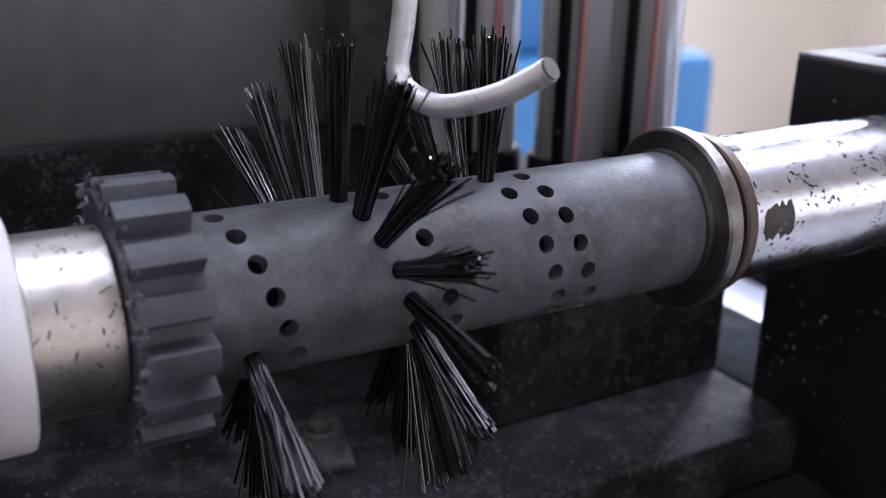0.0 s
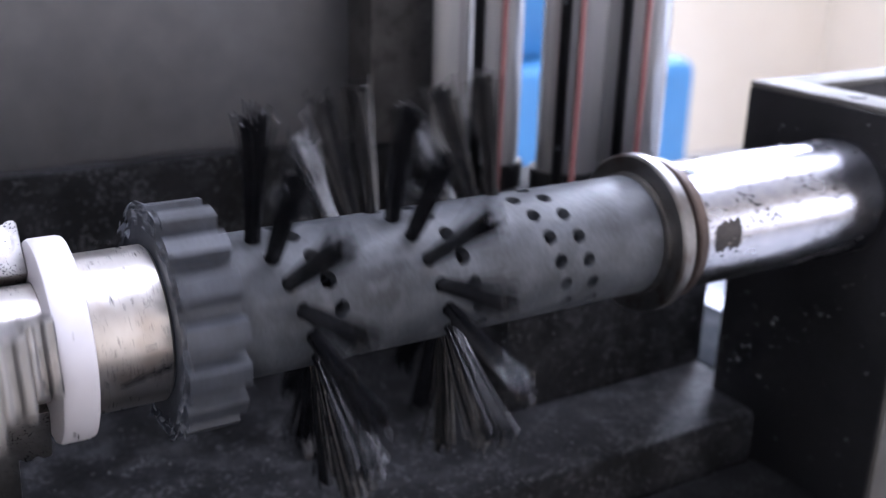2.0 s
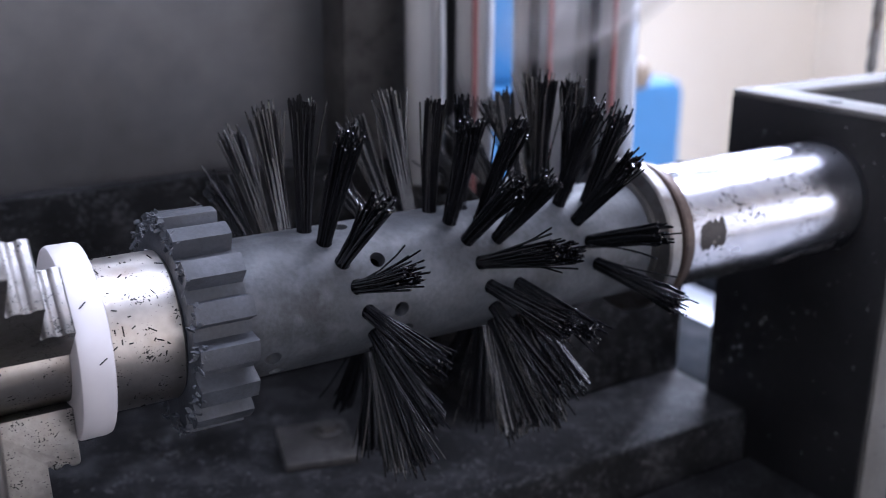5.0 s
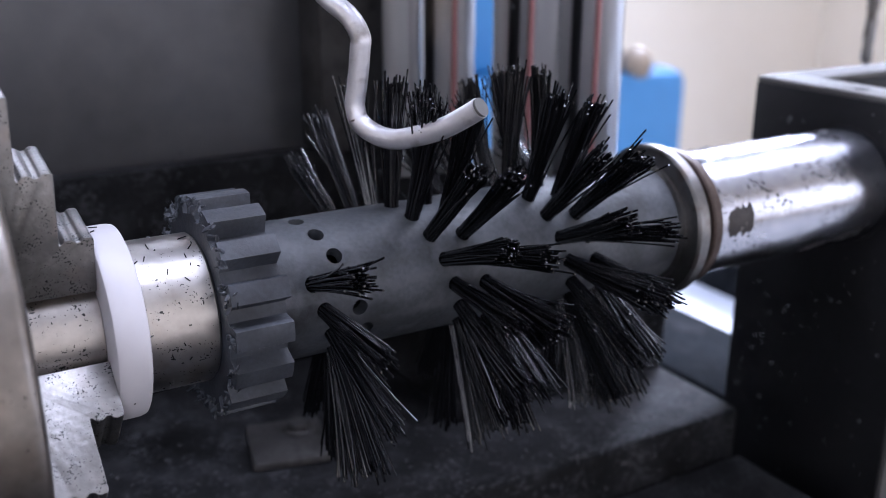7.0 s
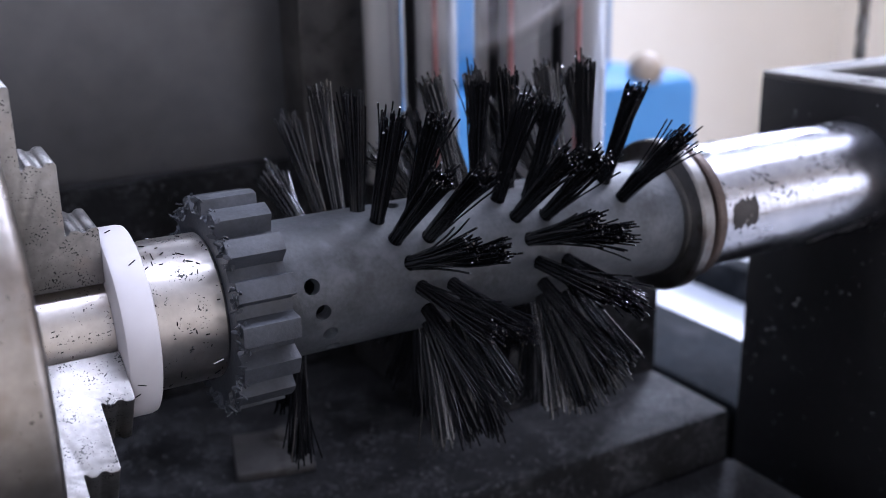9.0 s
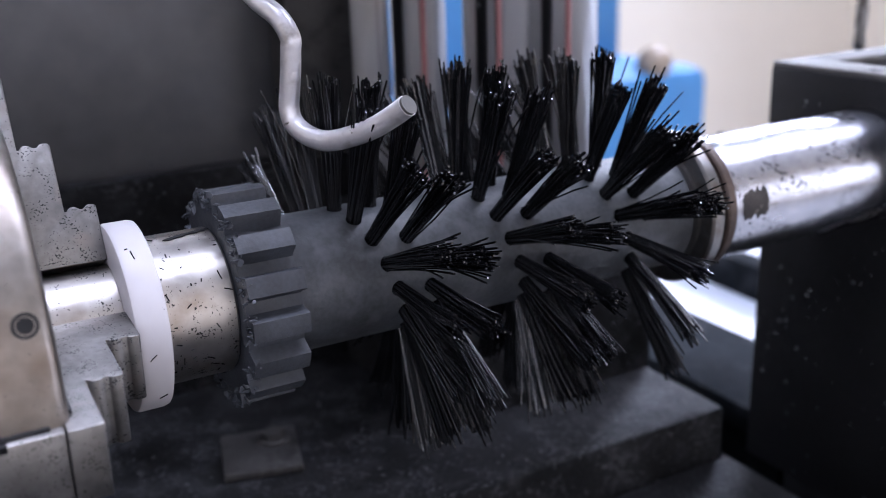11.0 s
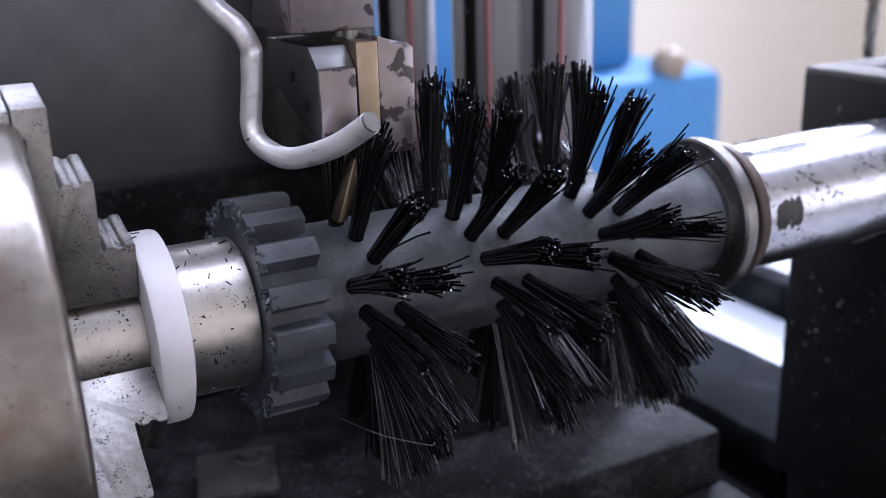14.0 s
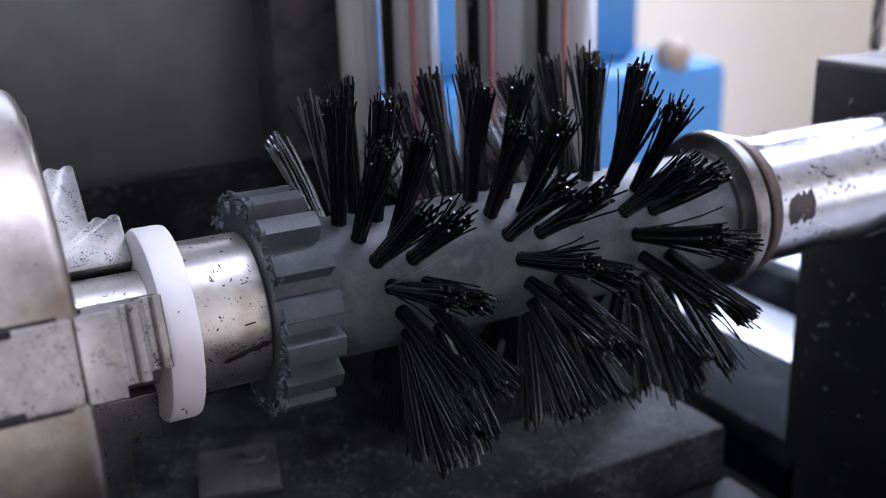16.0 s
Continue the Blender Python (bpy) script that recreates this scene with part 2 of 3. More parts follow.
# ------------------------------------------------------------------ timing of the machine
# turns of the roller: from, to, angle reached (front upwards is positive)
MOVES = [(0.22, 0.36, 22.5), (0.63, 0.77, 45), (1.05, 1.18, 70), (1.54, 1.68, 92.5), (1.93, 2.08, 115), (2.24, 2.42, 178),
         (2.84, 2.96, 318), (3.04, 3.08, 345), (3.1, 3.2, 165), (3.4, 3.46, 162), (3.9, 4.0, 45), (4.0, 4.15, 0)]
MOVES += [(4.27 + 0.155 * k, 4.36 + 0.155 * k, -22.12 * (k + 1)) for k in range(13)]
MOVES += [(6.56, 6.7, -312.5), (7.03, 7.17, -335), (7.53, 7.67, -357.5), (7.94, 8.07, -380), (8.36, 8.49, -403),
          (8.8, 8.94, -425.5), (9.26, 9.4, -448), (9.7, 9.84, -471), (10.16, 10.3, -493.5), (10.6, 10.74, -516.5),
          (11.06, 11.18, -539), (11.45, 11.58, -561), (11.94, 12.06, -583), (12.36, 12.48, -605.5), (12.8, 12.92, -628),
          (13.24, 13.38, -650.5), (13.66, 13.79, -673), (14.14, 14.28, -696), (14.78, 14.98, -614)]
STROKES = [0.1, 0.5, 0.95, 1.4, 1.8, 2.18, 2.6, 3.78, 4.39, 4.855, 5.32, 5.785, 6.5, 6.92, 7.4, 7.81, 8.28, 8.7, 9.15, 9.6, 10.05, 10.5, 10.92,
           11.4, 11.76, 12.2, 12.69, 13.1, 13.54, 14.0, 14.53]
PITCH, TOOL_X = 51.8, 13.0


def carriage_x(t, angle):
    """How far the carriage stands from its last place, in metres."""
    if t > 14.5:
        return 0.0
    if t <= 3.09:
        at = 104.1 + PITCH * (angle - 57) / 360
    else:
        at = 65.8 + PITCH * (angle + 328) / 360
    return (TOOL_X - at) / 1000


def timeline():
    rows, angle = [(0.0, 0.0)], 0.0
    for t0, t1, to in MOVES:
        rows.append((t0, angle))
        n = math.ceil(abs(to - angle) / 26)
        rows += [(t0 + (t1 - t0) * k / n, angle + (to - angle) * k / n) for k in range(1, n)]
        rows.append((t1, to))
        angle = to
    rows.append((16.0, angle))
    return [(t, a, carriage_x(t, a)) for t, a in rows]


LINE = timeline()


def turned(a, s):
    return pose(s, 0, 0, -a, 0, 0)


SPIN_ROWS = [(t, turned(a, s)) for t, a, s in LINE]
SLIDE_ROWS = [(t, pose(s, 0, 0)) for t, a, s in LINE]

# holes of the two screw lines: turn on the roller (degrees), place along it (metres)
HOLES_A = [(-26 - 22.5 * n, (13.2 + 3.24 * n) / 1000) for n in range(43)]
HOLES_B = [(83.2 - 22.5 * n, (10.2 + 3.24 * n) / 1000) for n in range(45)]


def planting_time(angle, falling):
    """When the tool sets the tuft whose hole comes up at this angle."""
    for (t, a, s), (t2, a2, s2) in zip(LINE, LINE[1:]):
        if falling and t < 3.09:
            continue
        if not falling and t > 3.09:
            break
        if (falling and a <= angle + 9) or (not falling and a >= angle - 9):
            if t2 > t + 0.2:
                stroke = [k for k in STROKES if t - 0.01 <= k <= t2]
                return stroke[0] if stroke else t + 0.1
            return t + 0.03
    return None


# ------------------------------------------------------------------ setting
def room():
    def slab(name, a, material, label, cat):
        return tagged(to_object(name, box(*a, bevel=0), material), label, cat, kind="structure")
    slab("floor", (-3.2, 4.2, -3.2, 4.2, -1.12, -1.0), M_FLOOR, "grey concrete workshop floor", "floor")
    slab("ceiling", (-3.2, 4.2, -3.2, 4.2, 2.2, 2.3), M_CEIL, "white painted workshop ceiling", "ceiling")
    slab("wall_back", (-3.2, 4.2, 3.1, 3.2, -1.0, 2.2), M_CREAM, "cream painted plaster wall behind the machine", "wall")
    slab("wall_front", (-3.2, 4.2, -3.2, -3.1, -1.0, 2.2), M_CREAM, "cream painted plaster wall", "wall")
    slab("wall_left", (-3.2, -3.1, -3.1, 3.1, -1.0, 2.2), M_CREAM, "cream painted plaster side wall", "wall")
    slab("wall_right", (4.1, 4.2, -3.1, 3.1, -1.0, 2.2), M_CREAM, "cream painted plaster side wall", "wall")


def machine_bed():
    bed = empty("machine_bed", "black dusty steel machine bed with a raised slab", "machine")
    part("base", box(-0.7, 0.24, -0.6, 0.44, -1.0, -0.19, 0.004), M_BED, bed)
    # added block whose near-black colour gives the shaded void right of the bed
    part("shade_block", box(0.2402, 0.335, -0.6, 0.44, -1.0, -0.235, 0.004), M_SHADE, bed, "near-black block added for the shade beside the bed")
    part("tail_way", box(0.3355, 0.95, -0.06, 0.075, -1.0, -0.1905, 0.003), M_SHADE, bed, "black slideway under the tailstock")
    part("slab", box(-0.6, 0.235, 0.03, 0.215, -0.19, -0.132, 0.004), M_BED, bed, "dusty black steel slab with a worn front edge")
    part("front_rail", box(-0.6, 0.235, -0.06, 0.028, -0.19, -0.16, 0.003), M_BED, bed)
    part("column_base", box(0.09, 0.235, 0.092, 0.21, -0.132, -0.03, 0.003), M_BED, bed, "black dusty block carrying the columns")
    plate = part("clamp_plate", box(-0.019, 0.019, -0.021, 0.021, 0, 0.005, 0.0012), M_DULL, bed, "small dull steel clamp plate")
    plate.matrix_basis = pose(0.0005, 0.115, -0.132, 0, 0, -15)
    part("bolt", cyl_z(0.0075, 0.0085, 0.005, 0.0095, 0.0062, 6, 0.0008), M_DULL, plate)
    part("washer", cyl_z(0.0075, 0.0085, 0.005, 0.0064, 0.0088, 28), M_DULL, plate)


def back_panel():
    pan = empty("machine_guard", "dark grey sheet-metal guard behind the roller", "guard")
    part("sheet", box(-1.2, 0.0945, 0.23, 0.24, -0.19, 0.2, 0.001), M_PANEL, pan)
    part("skirt", box(-1.2, 0.10, 0.216, 0.229, -0.19, -0.004, 0.002), M_BED, pan, "black dusty lower skirt of the guard")
    part("rear_plate", box(0.1003, 0.15, 0.216, 0.229, -0.19, -0.0035, 0.002), M_BED, pan, "black dusty plate beside the skirt")
    part("edge_post", box(0.064, 0.112, 0.20, 0.2295, -0.003, 0.2, 0.002), M_DULL, pan)


def press_columns():
    for i, (x, y, r) in enumerate(((0.1065, 0.185, 0.0105), (0.137, 0.185, 0.0158), (0.1668, 0.150, 0.0185), (0.2088, 0.150, 0.0222))):
        col = empty("guide_column", "polished chrome guide column of the tufting press", "column", "guide columns of the press")
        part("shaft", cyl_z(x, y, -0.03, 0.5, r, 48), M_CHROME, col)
        part("foot_ring", cyl_z(x, y, -0.03, -0.016, r + 0.003, 48, 0.001), M_BLACK, col)
    # added thin red rods in place of the red reflections on the chrome
    for x, y in ((0.1286, 0.1655), (0.1545, 0.1295), (0.1945, 0.1225)):
        tagged(to_object("red_reflection_rod", tube([(x, y, -0.03), (x + 0.001, y, 0.05), (x, y, 0.25), (x + 0.001, y, 0.5)], 0.0017, 12), M_RED, smooth=30),
               "thin red rod standing in for a red reflection on the chrome columns", "hose", "red air hoses")
    # added black rods that make the dark stripes of the columns' reflections
    for x, y in ((0.1195, 0.176), (0.1475, 0.134), (0.1855, 0.1285)):
        tagged(to_object("dark_stripe_rod", cyl_z(x, y, -0.03, 0.5, 0.0031, 24), M_BLACK, smooth=30),
               "slim dark rod standing in for a dark reflection stripe of a chrome column", "rod", "slim dark rods of the press")
    top = empty("press_crosshead", "grey steel crosshead with a bristle magazine on the columns", "machine head")
    part("plate", box(-0.045, 0.30, 0.087, 0.2, 0.245, 0.27, 0.002), M_COLLAR, top)
    mag = part("magazine", box(-0.05, 0.075, -0.02, 0.086, 0.258, 0.27, 0.001), M_COLLAR, top, "steel bristle magazine tray")
    part("tray_wall", box(-0.053, -0.05, -0.02, 0.085, 0.27, 0.345, 0.0005), M_COLLAR, mag)
    part("tray_wall", box(0.075, 0.078, -0.02, 0.085, 0.27, 0.345, 0.0005), M_COLLAR, mag)
    part("tray_wall", box(-0.053, 0.078, -0.023, -0.02, 0.258, 0.345, 0.0005), M_COLLAR, mag)


def background():
    cab = empty("blue_cabinet", "blue painted machine cabinet standing before the cream wall", "cabinet")
    part("body", box(0.7, 1.76, 1.62, 2.2, -1.0, -0.25, 0.04), M_BLUE, cab)
    part("upper_box", box(0.75, 1.57, 1.75, 2.2, -0.25, 0.15, 0.03), M_BLUE, cab)
    bm = bmesh.new()
    bmesh.ops.create_uvsphere(bm, u_segments=24, v_segments=14, radius=0.045)
    bmesh.ops.translate(bm, verts=bm.verts, vec=(1.60, 1.66, -0.235))
    part("knob", bm, M_TAN, cab, "round tan knob")
    tray = empty("chip_tray", "pale sheet-metal chip tray sloping behind the machine bed", "tray")
    part("sheet", prism([(0.08, -0.27), (0.55, -0.258), (0.55, -0.264), (0.08, -0.276)], lambda u, v: (0.43, u, v), lambda u, v: (1.0, u, v), 0), M_TRAY, tray)
    part("front_skirt", box(0.43, 1.0, 0.08, 0.086, -1.0, -0.277, 0.001), M_TRAY, tray)
    part("rear_skirt", box(0.43, 1.0, 0.544, 0.55, -1.0, -0.265, 0.001), M_TRAY, tray)
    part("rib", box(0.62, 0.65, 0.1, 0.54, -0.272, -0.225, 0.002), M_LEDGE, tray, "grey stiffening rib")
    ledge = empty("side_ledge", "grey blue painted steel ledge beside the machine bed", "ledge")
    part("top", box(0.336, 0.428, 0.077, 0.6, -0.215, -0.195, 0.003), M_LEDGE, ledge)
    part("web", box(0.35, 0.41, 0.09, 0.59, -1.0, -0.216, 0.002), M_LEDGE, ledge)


# ------------------------------------------------------------------ the turning things
def core_mesh():
    """Hollow plastic tube with its holes cut through the wall."""
    tube_ob = to_object("core", lathe_x([(0.0, 0.0195), (0.0, 0.0245), (0.0005, 0.025), (0.1778, 0.025), (0.1785, 0.0243), (0.1785, 0.0195)], 128), M_CORE)
    cut = bmesh.new()
    for phi, x in HOLES_A + HOLES_B:
        m = Matrix.Translation((x, 0, 0)) @ Matrix.Rotation(radians(-phi), 4, "X") @ Matrix.Translation((0, -0.0235, 0)) @ Matrix.Rotation(radians(90), 4, "X")
        bmesh.ops.create_cone(cut, cap_ends=True, segments=20, radius1=0.0029, radius2=0.0029, depth=0.011, matrix=m)
    cut_ob = to_object("cutter", cut, M_CORE)
    mod = tube_ob.modifiers.new("holes", "BOOLEAN")
    mod.operation, mod.object, mod.solver = "DIFFERENCE", cut_ob, "EXACT"
    bpy.context.view_layer.update()
    me = bpy.data.meshes.new_from_object(tube_ob.evaluated_get(bpy.context.evaluated_depsgraph_get()))
    bpy.data.objects.remove(tube_ob)
    bpy.data.objects.remove(cut_ob)
    bm = bmesh.new()
    bm.from_mesh(me)
    bpy.data.meshes.remove(me)
    return bm


GEAR_TEETH, GEAR_PHASE = 16, 20.5


def gear_mesh():
    """Toothed ring of the roller, square-cut teeth."""
    step = 360 / GEAR_TEETH
    ro, ri, x0, x1 = 0.038, 0.0318, -0.0195, 0.0
    prof = []
    for k in range(GEAR_TEETH):
        a = k * step + GEAR_PHASE
        for da, r in ((-0.47, ri), (-0.34, ri), (-0.31, ri + 0.0005), (-0.245, ro - 0.0005), (-0.225, ro), (0.0, ro + 0.0002), (0.225, ro), (0.245, ro - 0.0005), (0.31, ri + 0.0005), (0.34, ri), (0.47, ri)):
            prof.append((a + da * step, r))
    bm = bmesh.new()
    rows = []
    for x, rr in ((x0, 0.02), (x0, None), (x1, None), (x1, 0.02)):
        rows.append([bm.verts.new(around(a, rr if rr else r, x)) for a, r in prof])
    n = len(prof)
    for a, b in list(zip(rows, rows[1:])) + [(rows[-1], rows[0])]:
        for i in range(n):
            j = (i + 1) % n
            bm.faces.new((a[i], a[j], b[j], b[i]))
    bmesh.ops.recalc_face_normals(bm, faces=bm.faces)
    return bm


def burr_mesh():
    """Ragged plastic swarf left on the tooth ends by the cutter."""
    rng = random.Random(5)
    bm = bmesh.new()
    step = 360 / GEAR_TEETH
    for k in range(GEAR_TEETH):
        for _ in range(16):
            a = k * step + GEAR_PHASE + step * rng.uniform(-0.42, 0.34)
            r = rng.uniform(0.0322, 0.0385)
            p = around(a, r, -0.0195 + rng.uniform(-0.0012, 0.002))
            m = Matrix.Translation(p) @ Euler((rng.uniform(0, 6), rng.uniform(0, 6), rng.uniform(0, 6))).to_matrix().to_4x4() @ Matrix.Diagonal((rng.uniform(0.3, 1.1), rng.uniform(0.5, 2.2), rng.uniform(0.2, 0.6), 1))
            bmesh.ops.create_icosphere(bm, subdivisions=1, radius=0.0011, matrix=m)
    for v in bm.verts:
        v.co += Vector((rng.uniform(-1, 1), rng.uniform(-1, 1), rng.uniform(-1, 1))) * 0.0002
    return bm


def tuft_mesh(name, seed, count=54):
    """A bundle of folded nylon bristles, pointing along +Z from z = 0.0215 (inside the hole) outwards."""
    rng = random.Random(seed)
    verts, faces = [], []
    bend = rng.uniform(-0.0024, 0.0024), rng.uniform(-0.0024, 0.0024)
    short = rng.uniform(-0.0048, -0.0006)
    for n in range(count):
        q, a = math.sqrt((n + 0.5) / count), n * 2.39996 + rng.uniform(-0.2, 0.2)
        u, v = q * math.cos(a), q * math.sin(a)
        length = 0.0712 + short + rng.gauss(0, 0.0019)
        spread = 0.0014 + abs(rng.gauss(0, 0.0009))
        wx, wy = rng.gauss(0, 0.0008), rng.gauss(0, 0.0008)
        if rng.random() < 0.2:
            spread, wx, wy = spread + 0.0022, wx + rng.gauss(0, 0.0028), wy + rng.gauss(0, 0.0028)
        kx, ky = rng.gauss(0, 0.0003), rng.gauss(0, 0.0003)
        rad = rng.uniform(0.00031, 0.0004)
        tilt, cut = rng.uniform(0, 6.28), rng.uniform(0.1, 0.9)
        base = len(verts)
        for i, z in enumerate((0.0215, 0.027, 0.045, 0.06, length)):
            f = max(0.0, (z - 0.025) / 0.05)
            s = 0.00252 + spread * (0.55 * f + 0.45 * f * f)
            bow = math.sin(math.pi * min(1.0, f))
            cx, cy = u * s + bend[0] * f * f + wx * f * f + kx * bow, v * s + bend[1] * f * f + wy * f * f + ky * bow
            for k in range(6):
                b = 2 * math.pi * k / 6
                verts.append((cx + rad * math.cos(b), cy + rad * math.sin(b), z + (rad * cut * math.cos(b - tilt) if i == 4 else 0)))
        for i in range(4):
            for k in range(6):
                j = (k + 1) % 6
                faces.append((base + i * 6 + k, base + i * 6 + j, base + i * 6 + 6 + j, base + i * 6 + 6 + k))
        verts += verts[base + 24:base + 30]
        faces.append(tuple(base + 30 + k for k in range(6)))
    me = bpy.data.meshes.new(name)
    me.from_pydata(verts, [], faces)
    for p in me.polygons:
        p.use_smooth = len(p.vertices) == 4
    me.materials.append(M_BRISTLE)
    return me


def roller():
    ob = empty("brush_roller", "grey plastic brush roller with holes, toothed end and black bristle tufts", "brush")
    part("core", core_mesh(), M_CORE, ob, "grey plastic tube drilled with two screw lines of holes", 25)
    gear = part("gear", gear_mesh(), M_GEAR, ob, "grey plastic gear ring", 40)
    tagged(part("swarf", burr_mesh(), M_GEAR, gear), kind="stuff")
    shapes = [tuft_mesh("tuft", 100 + k) for k in range(9)]
    rng = random.Random(3)
    pending = []

    def tuft(phi, x):
        t = new("tuft", rng.choice(shapes))
        t.parent = ob
        home = Matrix.Translation((x, 0, 0)) @ Matrix.Rotation(radians(90 - phi), 4, "X") @ Matrix.Rotation(rng.uniform(0, 6.28), 4, "Z")
        t.matrix_basis = home
        return t, home

    for n, (phi, x) in enumerate(HOLES_A):
        t, home = tuft(phi, x)
        if n > 27:
            pending.append((t, home, planting_time(22.5 * (n - 27) + 5, False)))
    for n, (phi, x) in enumerate(HOLES_B):
        if n >= 1:
            t, home = tuft(phi, x)
            pending.append((t, home, planting_time(22.5 * n - 711, True)))
    # a stray pale bristle comes with one of the last tufts
    ends = [turned(-614, 0).inverted() @ Vector(p) for p in ((0.0015, -0.0450, 0.0115), (0.0118, -0.0545, 0.0192), (0.0245, -0.062, 0.0272))]
    stray = part("stray_bristle", tube(ends, 0.0001, 8, 3), M_COLLAR, ob, "pale stray bristle")
    pending.append((stray, Matrix.Identity(4), 12.2))
    return ob, [p for p in pending if p[2] is not None]


def ridged_step(r, x0, x1):
    """Outer end of one jaw step: two rounded ridges with grooves between them, from its front edge back."""
    w = x0 - x1
    shape = ((0.0, -0.0012), (0.07, 0.0), (0.24, 0.0003), (0.33, -0.0004), (0.38, -0.0016), (0.52, -0.0018), (0.6, -0.0006), (0.68, 0.0001), (0.82, 0.0), (0.88, -0.0010), (0.93, -0.0022), (1.0, -0.0022))
    return [(r + 0.6 * dr, x0 - w * f) for f, dr in shape]


def lathe_chuck():
    ob = empty("lathe_chuck", "worn polished steel three-jaw lathe chuck", "chuck")
    edge = [(-0.0865 + 0.0045 * math.sin(radians(a)), 0.0755 + 0.0045 * math.cos(radians(a))) for a in range(0, 91, 15)]
    part("body", lathe_x([(-0.20, 0.0), (-0.20, 0.0785), (-0.197, 0.08)] + edge + [(-0.082, 0.0)], 128, False), M_CHUCK, ob, smooth=35)
    outline = [(0.0188, -0.084), (0.0188, -0.0548), (0.0192, -0.0545)] + ridged_step(0.0375, -0.0545, -0.0645) + ridged_step(0.0595, -0.0645, -0.0747) + [(0.0825, -0.0747), (0.083, -0.0752), (0.083, -0.084)]
    for k in range(3):
        phi = 32 + 120 * k
        bm = prism(outline, lambda r, x: (x, -r, -0.0108), lambda r, x: (x, -r, 0.0108), 0.0003)
        jaw = part("jaw", bm, M_JAW, ob, "stepped worn steel jaw with ridged ends")
        jaw.matrix_basis = Matrix.Rotation(radians(-phi), 4, "X")
        part("slot_edge", box(-0.0823, -0.0812, -0.0745, -0.02, 0.0110, 0.0124, 0.0003), M_BLACK, jaw)
        part("slot_edge", box(-0.0823, -0.0812, -0.0745, -0.02, -0.0124, -0.0110, 0.0003), M_BLACK, jaw)
        slot = part("jaw_slot", box(-0.150, -0.0875, -0.0803, -0.06, -0.0116, 0.0116, 0.0004), M_BLACK, ob, "dark guide slot in the chuck rim")
        slot.matrix_basis = Matrix.Rotation(radians(-phi), 4, "X")
        part("base_jaw", box(-0.126, -0.0842, -0.0824, -0.061, -0.0106, 0.0106, 0.001), M_JAW, slot, "grey base jaw flush with the rim")
        for side in (-1, 1):
            part("guide_groove", box(-0.112, -0.098, -0.0827, -0.079, side * 0.0098 - 0.0011, side * 0.0098 + 0.0011, 0.0003), M_BLACK, slot)
    hole = part("key_hole", lathe_x([(-0.0035, 0.0021), (-0.0035, 0.0034), (0.0004, 0.0034), (0.0004, 0.0026), (-0.001, 0.0021)], 32), M_DULL, ob, "round threaded hole in the rim")
    hole.matrix_basis = Matrix.Rotation(radians(-(32 + 27 + 120)), 4, "X") @ Matrix.Translation((-0.0887, -0.08, 0)) @ Matrix.Rotation(radians(180), 4, "Z") @ Matrix.Rotation(radians(90), 4, "Z")
    part("bore", lathe_x([(-0.003, 0.0), (-0.003, 0.0021), (0.0003, 0.0021), (0.0003, 0.0)], 24, False), M_BLACK, hole)
    return ob


def patch(x0, x1, a0, a1, r, ragged=0.12, seed=0, lift=0.0003):
    """A thin ragged skin on a turned surface between two places and two angles."""
    rng = random.Random(seed)
    n = 10
    bm = bmesh.new()
    grid = []
    for i in range(n + 1):
        u = i / n
        lo, hi = a0 + (a1 - a0) * rng.uniform(0, ragged), a1 - (a1 - a0) * rng.uniform(0, ragged)
        if i in (0, n):
            lo, hi = lo + (a1 - a0) * ragged, hi - (a1 - a0) * ragged
        grid.append([bm.verts.new(around(lo + (hi - lo) * k / 6, r + lift, x0 + (x1 - x0) * u + (rng.uniform(-1, 1) * (x1 - x0) * 0.03 if i in (0, n) else 0))) for k in range(7)])
    for p, q in zip(grid, grid[1:]):
        for k in range(6):
            bm.faces.new((p[k], p[k + 1], q[k + 1], q[k]))
    edge = bmesh.ops.extrude_face_region(bm, geom=bm.faces[:])
    bm.normal_update()
    for v in [e for e in edge["geom"] if isinstance(e, bmesh.types.BMVert)]:
        d = Vector((0, v.co.y, v.co.z)).normalized()
        v.co -= d * lift * 2
    bmesh.ops.recalc_face_normals(bm, faces=bm.faces)
    return bm


def mandrel():
    ob = empty("steel_mandrel", "speckled steel mandrel with a wide sleeve end", "mandrel")
    part("shaft", lathe_x([(-0.084, 0.0), (-0.084, 0.0186), (-0.0545, 0.0186), (-0.0545, 0.0)], 64, False), M_STEEL, ob)
    sleeve = part("sleeve", lathe_x([(-0.0434, 0.0), (-0.0434, 0.0250), (-0.0428, 0.0255), (-0.0206, 0.0255), (-0.0197, 0.0246), (-0.0197, 0.0)], 96, False), M_STEEL, ob)
    bm = patch(-0.0365, -0.0205, -121, -115, 0.0255, 0.3, 3)
    for v in bm.verts:
        v.co = Matrix.Rotation(radians(-570 * (v.co.x + 0.028)), 3, 'X') @ v.co
    part("stain", bm, M_BLACK, sleeve, "short black mark")
    return ob


def spacer():
    return tagged(to_object("spacer_ring", lathe_x([(-0.0544, 0.0188), (-0.0544, 0.0305), (-0.0540, 0.0315), (-0.0530, 0.032), (-0.0454, 0.032), (-0.0440, 0.0316), (-0.0436, 0.0304), (-0.0436, 0.0188)], 96), M_WHITE, smooth=35),
                  "white nylon spacer ring pressed against the mandrel sleeve", "spacer ring")


